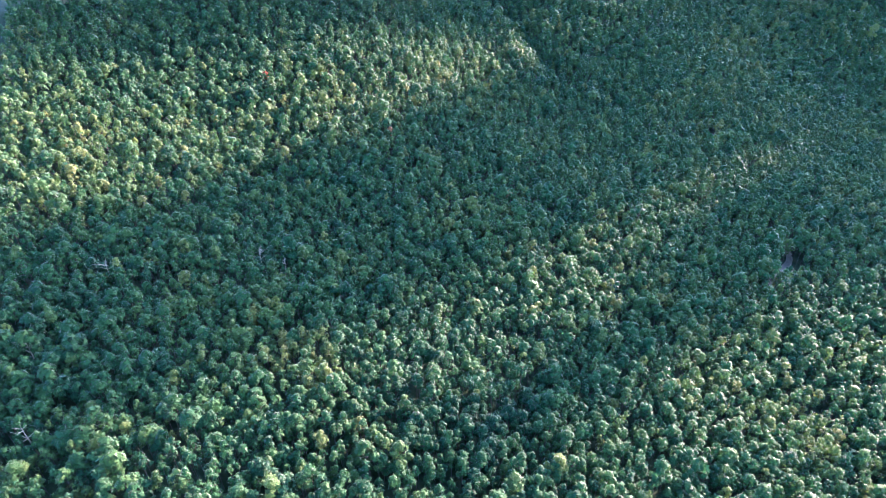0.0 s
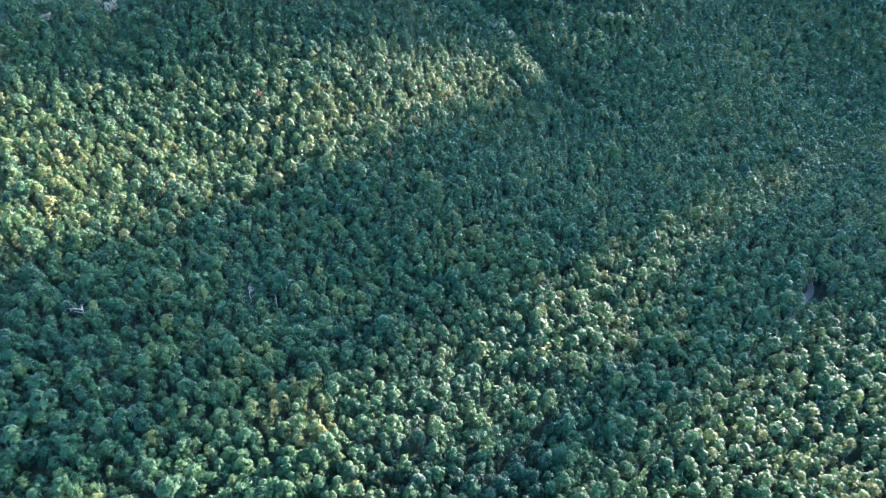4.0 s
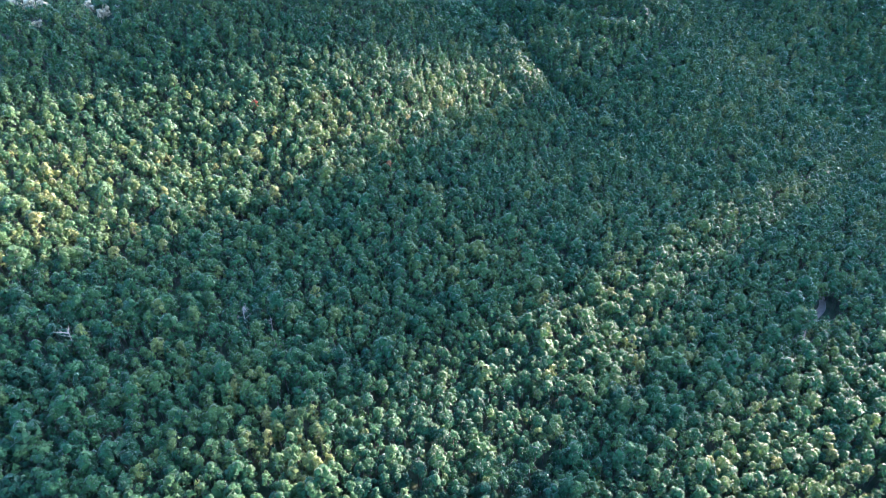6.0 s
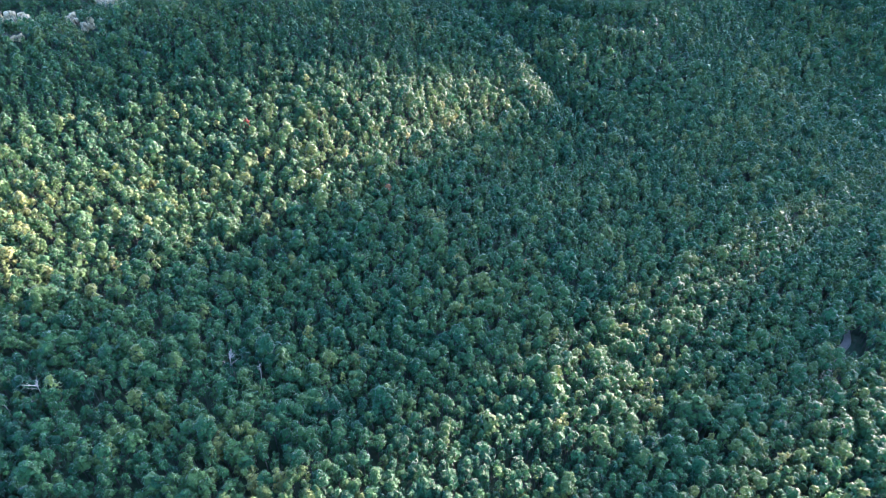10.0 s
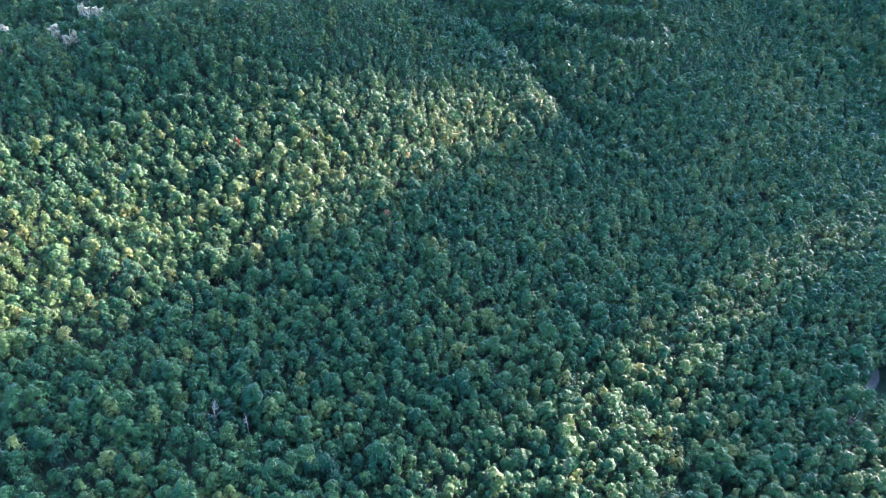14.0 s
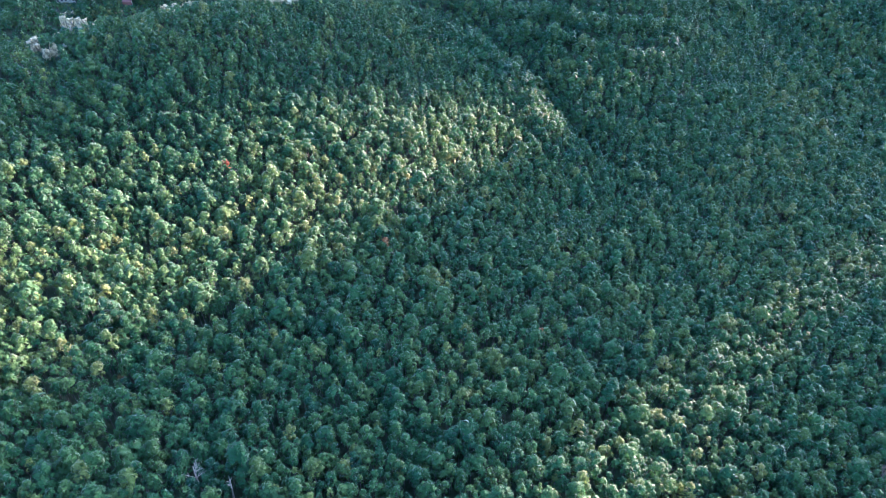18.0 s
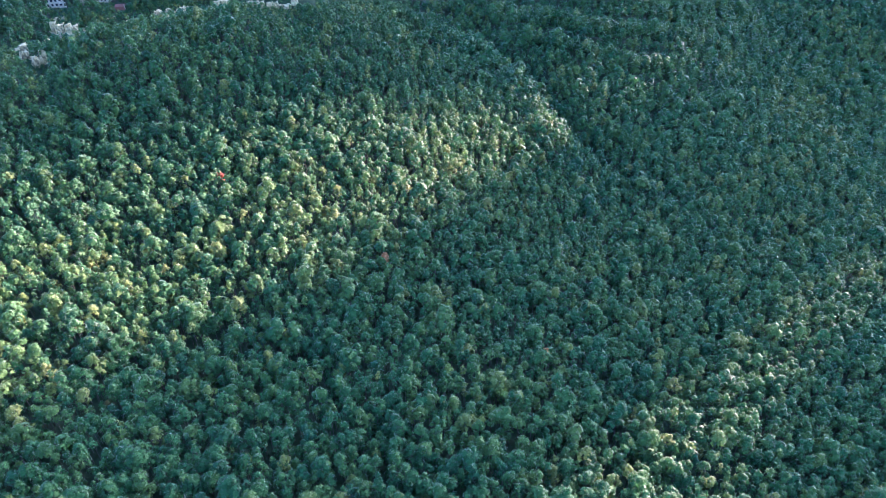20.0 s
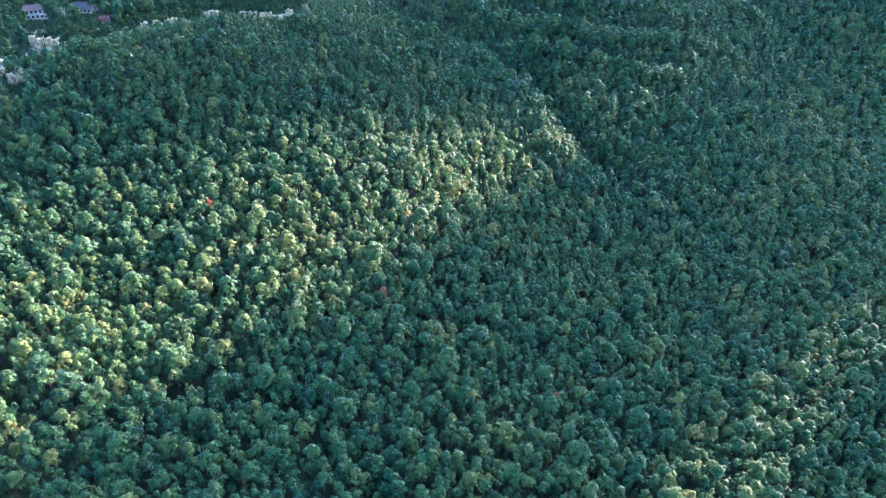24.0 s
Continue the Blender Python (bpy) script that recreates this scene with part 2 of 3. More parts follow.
# open spots: round the houses, below the rock faces, beside the road
CLEARINGS = [(-278, 594, 8, 8), (-269, 585, 7, 8), (-262, 574, 7, 6), (-251, 604, 9, 8), (-240, 596, 7, 7), (-229, 593, 7, 8), (-233, 578, 6, 5),
             (-255, 562, 6, 6), (-255, 514, 5, 5), (-286, 486, 5, 5), (-312, 522, 10, 6),
             (242, 349, 3.8, 7), (236, 340, 4.6, 6), (229, 332, 4.6, 7), (236, 331, 4.6, 6), (223, 324, 3.8, 6), (231, 324, 4, 5)]


# rock masses on and below the bluff: place, width, height, turn
OUTCROPS = [
    (-253, 521, 8, 9, 50), (-263, 549, 4, 4, 70), (-261, 563, 6, 10, 20), (-253, 566, 6, 10, 30), (-268, 578, 6, 3, 0), (-247, 572, 5, 4, 20),
    (-237, 587, 8, 6, 25), (-225, 585, 4, 4, 25), (-210, 582, 3.5, 5, 20), (-197, 588, 3, 8, 20),
    (-320, 527, 7, 10, 15), (-309, 527, 6, 10, 10), (-300, 528, 6, 9, 5), (-290, 497, 7, 6, 40), (-285, 507, 4, 4, 40), (-272, 536, 6, 5, 40), (-263, 524, 4, 5, 50)]
CLEARINGS += [(x + 0.52 * s * (w / 6), y - 0.85 * s * (w / 6), 2.2 + w / 2, 2.2 + w / 2) for x, y, w, h, _ in OUTCROPS if w > 3.8 for s in ((5, 11, 17) if w > 5.5 else (5, 10))]


def wooded(x, y):
    keep = (x > -(205 + 0.31 * (y - 130))) & (x < 250 + 0.54 * (y - 130)) & (y > 85) & (y < 815 + 0.36 * x)
    edge = bluff_side(x, y)
    keep &= (edge < 80) | (y < 690)
    keep &= (edge < -5.5) | (edge > 1.5) | (x < -225) | (y > 652)
    for cx, cy, rx, ry in CLEARINGS:
        keep &= ((x - cx) / rx) ** 2 + ((y - cy) / ry) ** 2 > 1
    return keep


def smooth_field(x, y, s, ph):
    return (np.sin(x / s + ph) * np.cos(y / (s * 1.13) - ph * 2) + 0.6 * np.sin((x + y) / (s * 0.6) + 1.7 * ph) + 0.5 * np.sin((x - 1.3 * y) / (s * 0.41) + ph)) / 2.1


def in_clearing(x, y):
    hit = np.zeros(np.shape(x), bool)
    for cx, cy, rx, ry in CLEARINGS:
        hit |= ((x - cx) / rx) ** 2 + ((y - cy) / ry) ** 2 <= 1
    return hit


SPLIT_Y = 600.0
tx, ty = lattice(-560, 640, 85, SPLIT_Y, 4.55)
sel = bluff_side(tx, ty) < -150
bx, by = lattice(-420, 90, 330, 730, 4.2)       # smaller trees below and along the bluff
low = (bluff_side(bx, by) >= -150) & ((by < SPLIT_Y) | (bx < -10))
tx, ty = np.concatenate([tx[sel], bx[low]]), np.concatenate([ty[sel], by[low]])
fx, fy = lattice(-700, 760, SPLIT_Y, 1030, 5.1)
sel = wooded(tx, ty)
tx, ty = tx[sel], ty[sel]
sel = wooded(fx, fy) & ((fy > 730) | (fx >= -10) | (bluff_side(fx, fy) < -150))
fx, fy = fx[sel], fy[sel]
ex, ey = lattice(-240, 270, -20, 84, 5.8)       # the wood goes on under the start of the way
fx, fy = np.concatenate([fx, ex]), np.concatenate([fy, ey])


# from, on to, width, tone change: yellower stands, also painted sun strips, near shade, far haze
STANDS_AND_LIGHT = [(-82, 222, 22, -28, 20, 0.45), (106, 318, 85, -110, 30, 0.40), (178, 400, 60, 110, 28, 0.25), (-240, 335, 120, 70, 35, 0.25), (-60, 455, 90, 50, 50, 0.2), (-160, 190, 240, -10, 90, -0.2), (300, 600, 120, 120, 90, 0.2)]


def tree_sizes(x, y, big):
    n = len(x)
    r = np.clip(rng.lognormal(0.93, 0.36, n), 1.35, 6.2) * big
    h = 13.6 + 1.35 * r + rng.normal(0, 2.4, n) + 2.0 * smooth_field(x, y, 40, 0.3)
    # low growth along the foot and the rim of the bluff
    edge = bluff_side(x, y)
    h = h * np.interp(edge, [-60, -36, -22, -5, 6, 30], [1, 0.75, 0.52, 0.31, 0.45, 0.75])
    r = r * np.interp(edge, [-190, -120, -20, 30], [1, 0.92, 0.8, 0.9])
    tone = np.clip(0.40 + 0.19 * rng.normal(size=n) + 0.16 * smooth_field(x, y, 33, 1.1), 0, 0.93)
    # yellower stands; tone also paints in sunlit strips, near shade and far haze
    for cx, cy, dx, dy, w, more in STANDS_AND_LIGHT:
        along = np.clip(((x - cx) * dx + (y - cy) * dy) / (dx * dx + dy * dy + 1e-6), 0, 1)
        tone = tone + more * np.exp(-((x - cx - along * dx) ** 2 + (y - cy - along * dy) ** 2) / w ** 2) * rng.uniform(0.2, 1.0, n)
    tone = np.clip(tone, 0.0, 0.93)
    odd = rng.random(n)
    tone = np.where(odd < 0.008, 0.955, tone)
    return r, h, tone


def forest(name, x, y, variants, big, label, mat, with_trunks=True, sizes=None):
    r, h, tone = sizes or tree_sizes(x, y, big)
    z = ground_z(x, y)
    V, TONE = [], []
    size = np.digitize(r / big, (2.3, 3.4))
    pick = rng.integers(0, 8, len(x)) + 8 * size
    turn = rng.uniform(0, 2 * np.pi, len(x))
    for k, var in enumerate([v for group in variants for v in group]):
        s = np.where(pick == k)[0]
        nq = len(var)
        c, sn = np.cos(turn[s])[:, None, None], np.sin(turn[s])[:, None, None]
        R = r[s][:, None, None]
        px = (c * var[None, :, :, 0] - sn * var[None, :, :, 1]) * R + x[s][:, None, None]
        py = (sn * var[None, :, :, 0] + c * var[None, :, :, 1]) * R + y[s][:, None, None]
        pz = var[None, :, :, 2] * R * 1.05 + (z + h)[s][:, None, None]
        V.append(np.stack([px, py, pz], -1).reshape(-1, 3))
        TONE.append(np.repeat(tone[s], nq))
    V = np.concatenate(V)
    F = np.arange(len(V)).reshape(-1, 3)
    ob = mesh_object(name, V, F, 3, mat)
    at = ob.data.attributes.new("tone", "FLOAT", "FACE")
    at.data.foreach_set("value", np.concatenate(TONE).astype(np.float32))
    tagged(ob, label, "forest", kind="stuff")
    if not with_trunks:
        return ob
    ang = np.arange(4) * np.pi / 2
    ring = np.stack([np.cos(ang), np.sin(ang)], 1)
    tr = 0.10 + 0.035 * r
    bot = np.concatenate([ring[None] * tr[:, None, None] + np.stack([x, y], 1)[:, None], np.repeat((z - 0.5)[:, None, None], 4, 1)], -1)
    top = np.concatenate([ring[None] * tr[:, None, None] * 0.35 + np.stack([x, y], 1)[:, None], np.repeat((z + h - 1.2 * r)[:, None, None], 4, 1)], -1)
    TV = np.concatenate([bot, top], 1).reshape(-1, 3)
    base = (np.arange(len(x)) * 8)[:, None, None]
    quad = np.array([[i, (i + 1) % 4, 4 + (i + 1) % 4, 4 + i] for i in range(4)])[None]
    trunks = mesh_object("trunks", TV, (base + quad).reshape(-1, 4), 4, BARK, ob)
    trunks["kind"] = "stuff"
    return ob


# the trees below the camera's way stand singly, the rest is woodland
near = (np.abs(tx) < 64) & (ty > 150) & (ty < 240)
near_x, near_y = tx[near][:300], ty[near][:300]
taken = np.where(near)[0][:300]
rest = np.ones(len(tx), bool)
rest[taken] = False
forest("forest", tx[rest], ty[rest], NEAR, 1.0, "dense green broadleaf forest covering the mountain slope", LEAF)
forest("distant_forest", fx, fy, FAR, 1.08, "hazy green broadleaf forest on the far hillside", LEAF, False)

# undergrowth in the open spots
ux, uy = lattice(-330, -60, 470, 715, 2.0)
rim_edge = bluff_side(ux, uy)
sel = (in_clearing(ux, uy) | ((rim_edge > 1.2) & (rim_edge < 13) & (ux > -262)) | ((rim_edge < -3.5) & (rim_edge > -8))) & (rng.random(len(ux)) < 0.85)
for hx, hy, hw, hd in ((-276, 601, 7, 6), (-251, 612, 8.5, 6), (-233, 599, 4.5, 3.5)):
    sel &= (np.abs(ux - hx) > hw) | (np.abs(uy - hy) > hd)
ux, uy = ux[sel], uy[sel]
ur = rng.uniform(0.8, 2.0, len(ux)) * np.where(in_clearing(ux, uy), 1.0, 1.35)
forest("undergrowth", ux, uy, FAR, 1.0, "low green shrubs on the open ground by the bluff", LEAF, False,
       (ur, ur * rng.uniform(1.0, 1.5, len(ux)), np.clip(0.5 + 0.25 * rng.normal(size=len(ux)), 0, 0.93)))


# ---------------------------------------------------------------- single trees
def tube(bm, pts, radii, sides=6):
    rings = []
    for k, (p, rad) in enumerate(zip(pts, radii)):
        d = (Vector(pts[min(k + 1, len(pts) - 1)]) - Vector(pts[max(k - 1, 0)])).normalized()
        q = d.to_track_quat("Z", "Y")
        rings.append([bm.verts.new(Vector(p) + q @ Vector((rad * math.cos(2 * math.pi * i / sides), rad * math.sin(2 * math.pi * i / sides), 0)))
                      for i in range(sides)])
    for a, b in zip(rings[:-1], rings[1:]):
        for i in range(sides):
            bm.faces.new((a[i], a[(i + 1) % sides], b[(i + 1) % sides], b[i]))
    bm.faces.new(rings[0][::-1])
    bm.faces.new(rings[-1])


def bm_mesh(name, bm, mat):
    me = bpy.data.meshes.new(name)
    bm.to_mesh(me)
    bm.free()
    me.materials.append(mat)
    return me


trunk_bm = bmesh.new()
tube(trunk_bm, [(0, 0, -0.03), (0.25, 0.1, 0.3), (-0.2, 0.15, 0.65), (0, 0, 1.0)], [1.25, 0.85, 0.6, 0.3], 7)
TRUNK = bm_mesh("trunk", trunk_bm, BARK)
LIMB_SET = []
for k in range(4):
    b = bmesh.new()
    bend = random.uniform(-0.2, 0.2)
    tube(b, [(0, 0, 0), (0.25, bend * 0.5, 0.22), (0.5, bend, 0.55), (0.58, bend * 0.7, 0.9)], [0.05, 0.038, 0.024, 0.008], 5)
    LIMB_SET.append(bm_mesh("limb", b, BARK))
DENSE = crowns(300, 240, 0.26, 1.85) + crowns(320, 360, 0.215, 1.5) + crowns(340, 560, 0.17, 1.15)
CROWNS = []
for var in DENSE:
    ob = mesh_object("crown", var.reshape(-1, 3), np.arange(len(var) * 3).reshape(-1, 3), 3, LEAF_TREE)
    CROWNS.append(ob.data)
    bpy.data.objects.remove(ob)


def tone_words(t):
    if t > 0.99:
        return "rust-red autumn broadleaf tree"
    if t > 0.95:
        return "bright yellow-green broadleaf tree"
    if t > 0.6:
        return "olive-green broadleaf tree"
    if t > 0.3:
        return "mid-green broadleaf tree"
    return "dark blue-green broadleaf tree"


def broadleaf_tree(x, y, r, h, tone, k, tail, group):
    z = float(ground_z(x, y))
    tree = thing("broadleaf_tree", pose(x, y, z, 0, 0, random.uniform(0, 360)), tone_words(tone) + tail, "tree", group)
    trunk = new("trunk", TRUNK)
    trunk.parent, trunk.scale = tree, (0.12 + 0.03 * r, 0.12 + 0.03 * r, h - 1.0 * r)
    crown = new("crown", CROWNS[k % 8 + 8 * int(np.digitize(r, (2.3, 3.4)))])
    crown.parent, crown.location, crown.scale = tree, (0, 0, h), (r, r, r * 1.05)
    crown.color = (tone, tone, tone, 1)
    for i in range(3):
        limb = new("limb", LIMB_SET[(k + i) % 4])
        limb.parent, limb.location = tree, (0, 0, h - r * (2.3 - 0.35 * i))
        limb.rotation_euler, limb.scale = (0, 0, i * 2.1 + k), (r, r, r * 1.2)
    return tree


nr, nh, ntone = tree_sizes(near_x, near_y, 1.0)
for k in range(len(near_x)):
    tail = " with a broad billowing crown" if nr[k] > 3.4 else (" with a slim narrow crown" if nr[k] < 2.2 else " with a rounded leafy crown")
    broadleaf_tree(near_x[k], near_y[k], nr[k], nh[k], min(ntone[k], 0.97), k, tail, "trees on the slope")

# trees that stand out from the canopy by their colour
for k, (x, y, r, h, tone) in enumerate([
        (-133, 455, 3.4, 18, 1.0), (45, 365, 3.0, 17, 0.988), (-68, 291, 2.8, 19.5, 0.972), (101, 270, 3.2, 19, 0.972), (-4, 345, 2.4, 20, 0.968),
        (-80, 227, 3.4, 19, 0.965), (-83, 234, 3.0, 19, 0.96), (-140, 144, 3.2, 19, 0.96), (-4, 386, 2.4, 19, 0.966), (-38, 413, 2.8, 19, 0.985)]):
    broadleaf_tree(x, y, r, h, tone, k, " standing out from the forest canopy", "odd-coloured trees")


def dead_tree(x, y, h, seed, spreading):
    r = random.Random(seed)
    tree = thing("dead_tree", pose(x, y, float(ground_z(x, y)), 0, 0, r.uniform(0, 360)), "bare pale grey dead tree among green crowns", "tree", "dead trees")
    b = bmesh.new()
    lean = r.uniform(-0.04, 0.04)
    tube(b, [(0, 0, -0.3), (lean * h * 0.3, 0, h * 0.35), (lean * h, 0.2, h * 0.7), (lean * h * 1.3, 0, h)], [0.42, 0.32, 0.2, 0.05], 7)
    part("trunk", b, DEADWOOD, tree)
    for i in range(9 if spreading else 5):
        z = h * r.uniform(0.55, 0.93)
        a, ln = r.uniform(0, 6.28), r.uniform(1.8, 4.6) * (1.25 if spreading else 0.6)
        b = bmesh.new()
        dx, dy = math.cos(a), math.sin(a)
        base = Vector((lean * z, 0.1, z))
        p1 = base + Vector((dx * ln * 0.45, dy * ln * 0.45, ln * 0.35))
        p2 = base + Vector((dx * ln, dy * ln, ln * 0.75))
        tube(b, [base, p1, p2], [0.15, 0.1, 0.03], 5)
        for s in (-1, 1):
            tube(b, [p1, p1 + Vector((dx * 0.5 - dy * 0.6 * s, dy * 0.5 + dx * 0.6 * s, 0.5)) * ln * 0.4], [0.08, 0.02], 4)
        part("branch", b, DEADWOOD, tree)
    return tree


for k, (x, y, h, wide) in enumerate([(-164, 240, 20, 1), (-99, 269, 20, 1), (-86, 266, 19, 0), (-177, 188, 19, 1), (-160, 149, 19, 1), (-180, 382, 20, 0),
                                     (-174, 232, 18, 0), (-243, 535, 13, 1), (-240, 518, 13, 1), (66, 452, 19, 1), (-252, 588, 11, 1)]):
    dead_tree(x, y, h, 40 + k, wide)


# ---------------------------------------------------------------- rock faces of the bluff
def outcrop(x, y, w, h, d, turn, seed, label):
    """A weathered mass of blocks with ledges and cracks, its foot sunk in the slope."""
    r = random.Random(seed)
    z = float(min(ground_z(x + o, y - 3) for o in (-w / 2, 0, w / 2))) - 1.5
    rock = thing("rock_outcrop", pose(x, y, z, 0, 0, turn + r.uniform(-12, 12)), label, "rock", "outcrops along the bluff")
    n = max(2, round(w / 3.0))
    for i in range(n):
        b = bmesh.new()
        bmesh.ops.create_cube(b, size=1)
        bmesh.ops.subdivide_edges(b, edges=b.edges[:], cuts=7, use_grid_fill=True)
        ww, hh, dd = w / n * r.uniform(1.2, 2.0), (h + 1.5) * r.uniform(0.72, 1.05), d * r.uniform(0.8, 1.3)
        off = Vector((r.random() * 50, r.random() * 50, r.random() * 50))
        tilt = r.uniform(-0.06, 0.06)
        for v in b.verts:
            c = v.co.copy()
            c.z += 0.5
            c.x *= ww * (1 - 0.32 * c.z ** 2)
            c.y *= dd * (1 - 0.42 * c.z ** 2)
            c.z *= hh
            c.x += tilt * c.z
            big = noise.fractal((c + off) * 0.22, 1.0, 2.0, 3)
            crack = noise.cell(Vector((c.x * 0.9, c.y * 0.9, c.z * 0.45)) + off)
            ledge = 0.45 * (math.floor(c.z * 0.55 + off.x + 0.6 * big) % 2)
            push = big * 1.9 + crack * 0.9 + ledge
            c += Vector((push * 0.5, -push * 0.7 if c.y < 0 else push * 0.5, big * 1.3))
            v.co = c
        m = part("block", b, ROCK, rock)
        m.location = ((i - (n - 1) / 2) * w / n, r.uniform(-0.8, 0.8), r.uniform(-0.5, 0.3))
    return rock


PALE, GREY = "pale tan limestone outcrop at the wooded plateau edge", "grey stained limestone block on the bluff"
for k, (x, y, w, h, turn) in enumerate(OUTCROPS):
    outcrop(x, y, w, h, 3.6, turn, 70 + k, PALE if k % 3 else GREY)
# the rock band along the rim
rim = random.Random(5)
for (ax, ay), (bx, by) in zip(BLUFF[7:10], BLUFF[8:11]):
    ln = math.hypot(bx - ax, by - ay)
    turn = math.degrees(math.atan2(by - ay, bx - ax))
    s = 2.0
    while s < ln:
        w = rim.uniform(4.5, 8.5)
        if rim.random() < 0.72:
            k = min((s + w / 2) / ln, 1)
            outcrop(ax + (bx - ax) * k + 0.3, ay + (by - ay) * k - 1.4, w, rim.uniform(4.8, 7.6), 3.6, turn, rim.randrange(999), PALE if rim.random() < 0.7 else GREY)
        s += w + rim.uniform(0.0, 2.5)


# ---------------------------------------------------------------- houses on the plateau
WALL = noisy("painted_boards", [(0.3, (0.42, 0.37, 0.26)), (0.7, (0.55, 0.48, 0.34))], 1.5, 0.7, 0.02, stretch=(0.2, 0.2, 6))
ROOF_PINK = noisy("brown_shingles", [(0.3, (0.11, 0.07, 0.045)), (0.7, (0.17, 0.11, 0.075))], 2.5, 0.9, 0.03)
ROOF_GREY = noisy("grey_shingles", [(0.3, (0.062, 0.060, 0.044)), (0.7, (0.11, 0.105, 0.078))], 2.5, 0.9, 0.03)
RUST = noisy("rusty_sheet", [(0.3, (0.13, 0.05, 0.03)), (0.7, (0.20, 0.085, 0.05))], 1.2, 0.85, 0.02)
GLASS, gn, gl, gp = material("window_glass")
gp.inputs["Base Color"].default_value = (0.02, 0.03, 0.035, 1)
gp.inputs["Roughness"].default_value = 0.08


def box(x0, x1, y0, y1, z0, z1, bevel=0.0):
    b = bmesh.new()
    bmesh.ops.create_cube(b, size=1)
    for v in b.verts:
        v.co = Vector((x0 + (v.co.x + 0.5) * (x1 - x0), y0 + (v.co.y + 0.5) * (y1 - y0), z0 + (v.co.z + 0.5) * (z1 - z0)))
    if bevel:
        bmesh.ops.bevel(b, geom=b.edges[:], offset=bevel, segments=1, affect="EDGES")
    return b


def gable_wall(x0, x1, y0, y1, z1, rise, cuts):
    """Walls of a gabled house, ridge along x."""
    b = bmesh.new()
    ym = (y0 + y1) / 2
    prof = [(y0, 0), (y1, 0), (y1, z1), (ym, z1 + rise), (y0, z1)]
    a = [b.verts.new((x0, p, q)) for p, q in prof]
    c = [b.verts.new((x1, p, q)) for p, q in prof]
    b.faces.new(a[::-1])
    b.faces.new(c)
    for i in range(5):
        b.faces.new((a[i], a[(i + 1) % 5], c[(i + 1) % 5], c[i]))
    return b


def roof_slab(x0, x1, y_eave, y_ridge, z_eave, z_ridge, thick):
    b = bmesh.new()
    lo = [b.verts.new(p) for p in ((x0, y_eave, z_eave), (x1, y_eave, z_eave), (x1, y_ridge, z_ridge), (x0, y_ridge, z_ridge))]
    hi = [b.verts.new(v.co + Vector((0, 0, thick))) for v in lo]
    b.faces.new(lo[::-1])
    b.faces.new(hi)
    for i in range(4):
        b.faces.new((lo[i], lo[(i + 1) % 4], hi[(i + 1) % 4], hi[i]))
    return b


def house(m, w, d, wall_h, rise, roof_mat, cols, rows, label):
    h = thing("house", m, label, "house", "houses on the plateau")
    x0, x1, y0, y1 = -w / 2, w / 2, -d / 2, d / 2
    wall = part("wall", gable_wall(x0, x1, y0, y1, wall_h, rise, 0), WALL, h, "white painted walls")
    slope = rise / (d / 2)
    for side in (-1, 1):
        ye = side * (d / 2 + 0.6)
        part("roof", roof_slab(x0 - 0.5, x1 + 0.5, ye, 0, wall_h - 0.6 * slope + 0.03, wall_h + rise + 0.03, 0.22), roof_mat, h)
    part("foundation", box(x0 + 0.05, x1 - 0.05, y0 + 0.05, y1 - 0.05, -2.5, 0.002), ROCK, h)
    for i in range(cols):
        for j in range(rows):
            cx = x0 + w * (i + 0.5) / cols
            cz = 1.7 + j * 2.9
            win = part("window", box(cx - 0.8, cx + 0.8, y0 - 0.06, y0 + 0.1, cz - 0.85, cz + 0.85), WALL, h)
            part("pane", box(cx - 0.68, cx + 0.68, y0 - 0.075, y0 - 0.03, cz - 0.73, cz + 0.73), GLASS, win, "dark glass")
            part("sill", box(cx - 0.9, cx + 0.9, y0 - 0.2, y0 - 0.062, cz - 0.95, cz - 0.86), WALL, win)
    part("chimney", box(x1 - 3, x1 - 2.1, 0.8, 1.7, wall_h, wall_h + rise + 0.9, 0.03), ROCK, h)
    return h


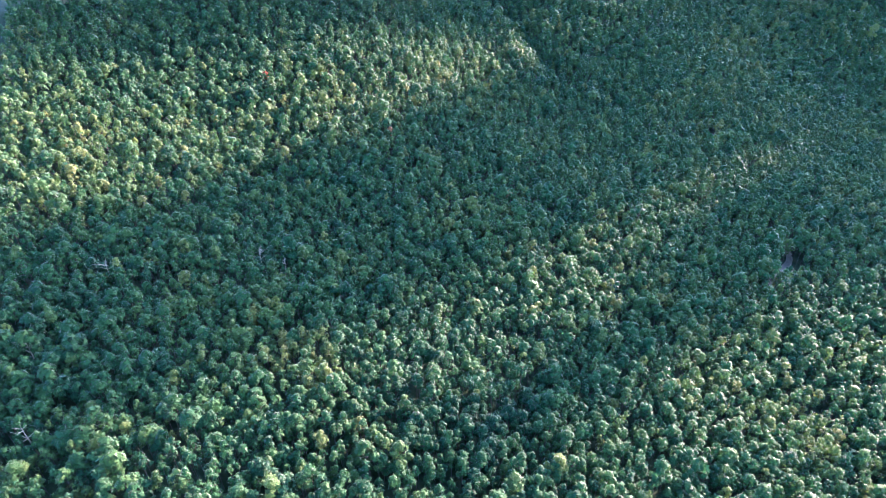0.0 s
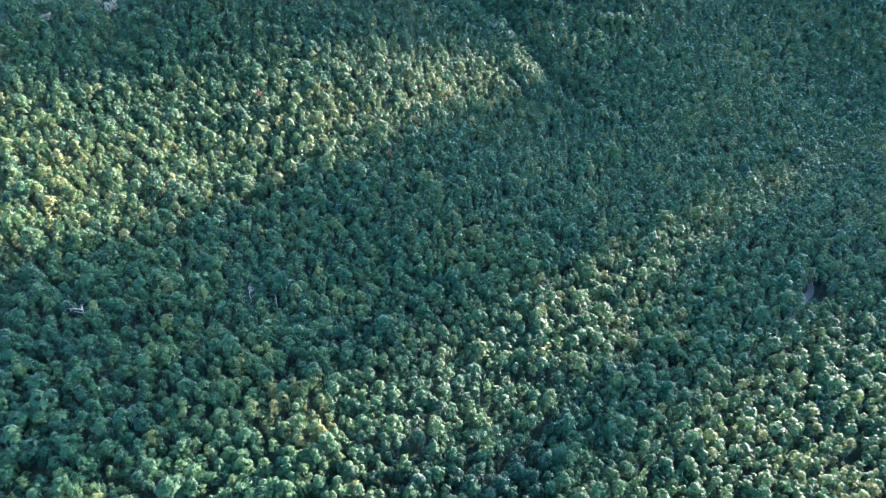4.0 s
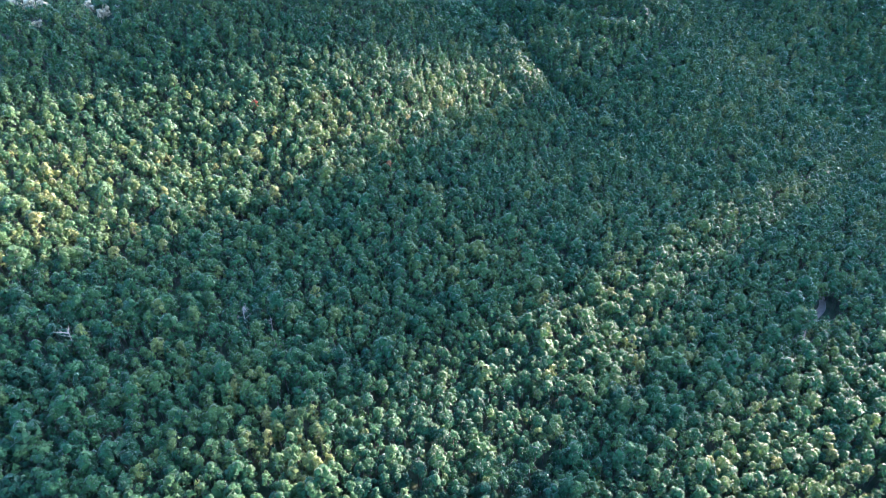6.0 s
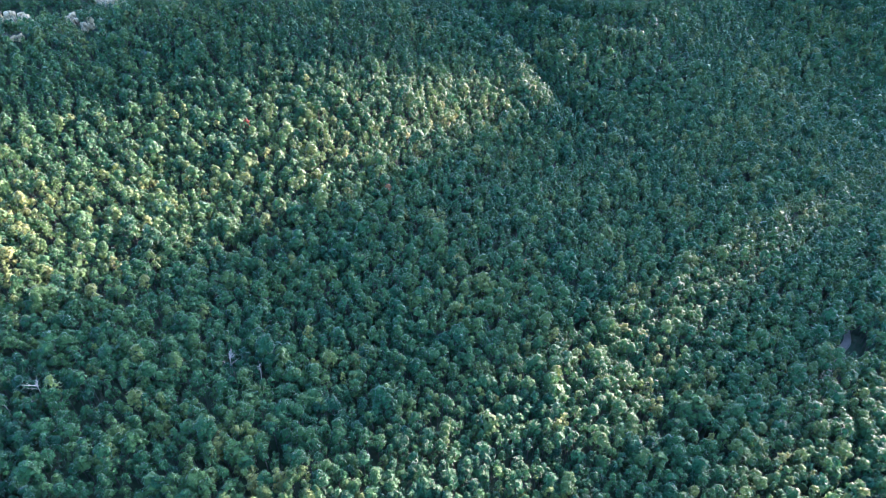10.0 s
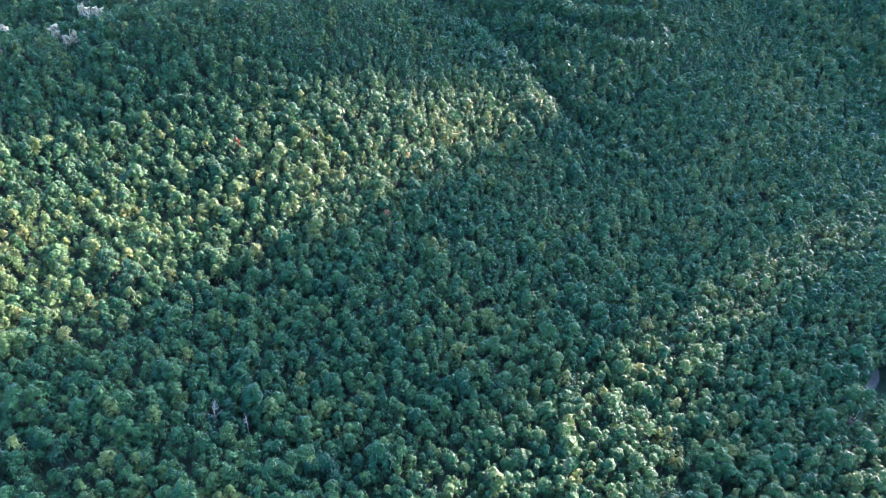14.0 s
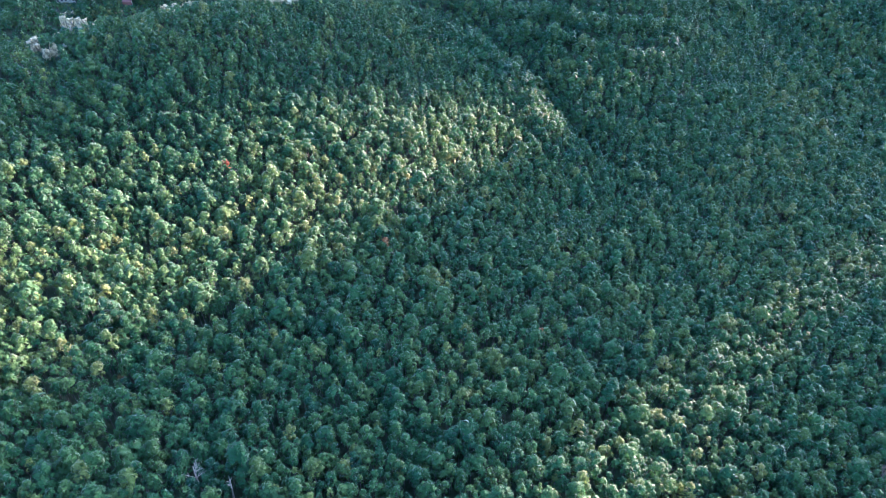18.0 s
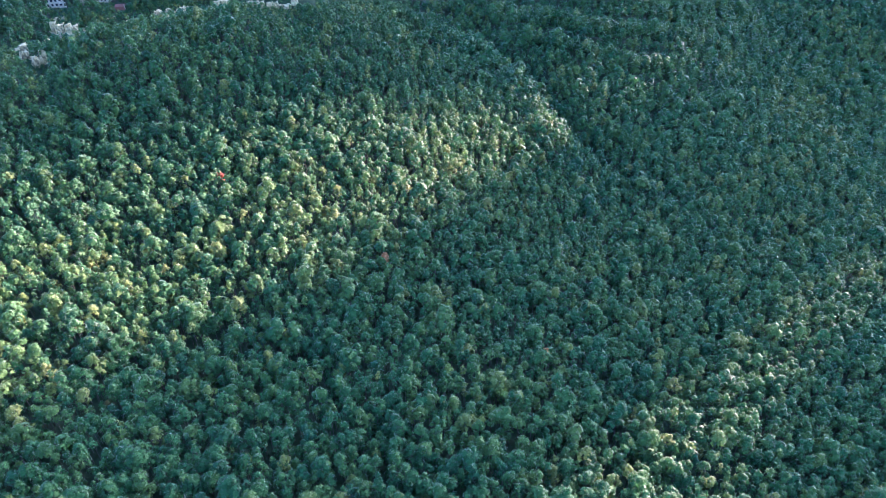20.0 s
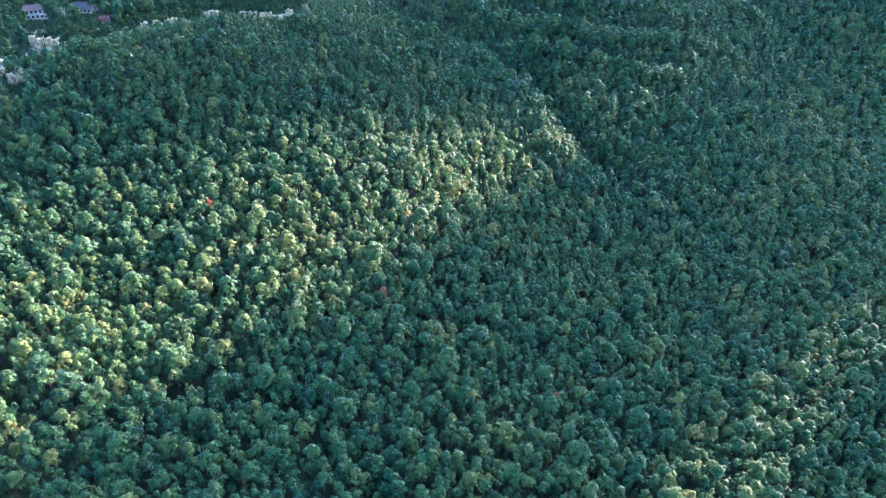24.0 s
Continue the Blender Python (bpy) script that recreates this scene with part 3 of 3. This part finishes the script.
hz = float(ground_z(-276, 601))
house1 = house(pose(-279, 601, hz + 0.4, 0, 0, 22), 10.5, 7.5, 5.8, 2.4, ROOF_PINK, 4, 2, "white two-storey house with a brown shingle roof and dark windows")
for i in range(2):
    deck = part("deck", box(3.0, 7.2, -6.2, -4.12, 2.7 * i + 0.1, 2.7 * i + 0.3), WALL, house1)
for px in (3.1, 5.1, 7.1):
    part("deck_post", box(px - 0.08, px + 0.08, -6.18, -6.02, -2.4, 3.6), WALL, house1)
hz = float(ground_z(-251, 611))
house(pose(-251, 612, hz + 0.4, 0, 0, -8), 14.0, 9.0, 3.2, 2.6, ROOF_GREY, 5, 1, "low white house with a blue-grey shingle roof")
hz = float(ground_z(-233, 599))
shed = thing("shed", pose(-233, 599, hz, 0, 0, 12), "low rust-red shed with a sheet-metal roof", "shed")
part("wall", box(-3.0, 3.0, -1.8, 1.8, -1.5, 1.9), RUST, shed)
part("roof", roof_slab(-3.4, 3.4, -2.2, 2.2, 1.95, 2.7, 0.08), RUST, shed)
part("post", box(3.1, 3.3, -2.1, -1.9, -1.5, 3.4), WALL, shed)

# ---------------------------------------------------------------- the road through the trees
ROAD_LINE = [(205, 300), (214, 316), (224, 330), (234, 338), (242, 346), (246, 356), (248, 368), (256, 385), (275, 402)]
curve = []
for k in range(len(ROAD_LINE) - 1):
    p0, p1, p2, p3 = (Vector(ROAD_LINE[min(max(k + o, 0), len(ROAD_LINE) - 1)]) for o in (-1, 0, 1, 2))
    for s in range(8):
        t = s / 8
        curve.append(0.5 * (2 * p1 + (p2 - p0) * t + (2 * p0 - 5 * p1 + 4 * p2 - p3) * t * t + (3 * p1 - p0 - 3 * p2 + p3) * t ** 3))
road_bm = bmesh.new()
prev = None
for k, p in enumerate(curve):
    d = (curve[min(k + 1, len(curve) - 1)] - curve[max(k - 1, 0)]).normalized()
    side = Vector((-d.y, d.x))
    zc = float(ground_z(p.x, p.y)) + 0.5
    row = [road_bm.verts.new((*(p + side * o), zc + c)) for o, c in ((-2.9, -1.2), (-1.6, 0.0), (0, 0.06), (1.6, 0.0), (2.9, -1.2))]
    if prev:
        for i in range(4):
            road_bm.faces.new((prev[i], row[i], row[i + 1], prev[i + 1]))
    prev = row
road = part("road", road_bm, ROAD)
tagged(road, "pale gravel road bending between the trees", "road", kind="structure")
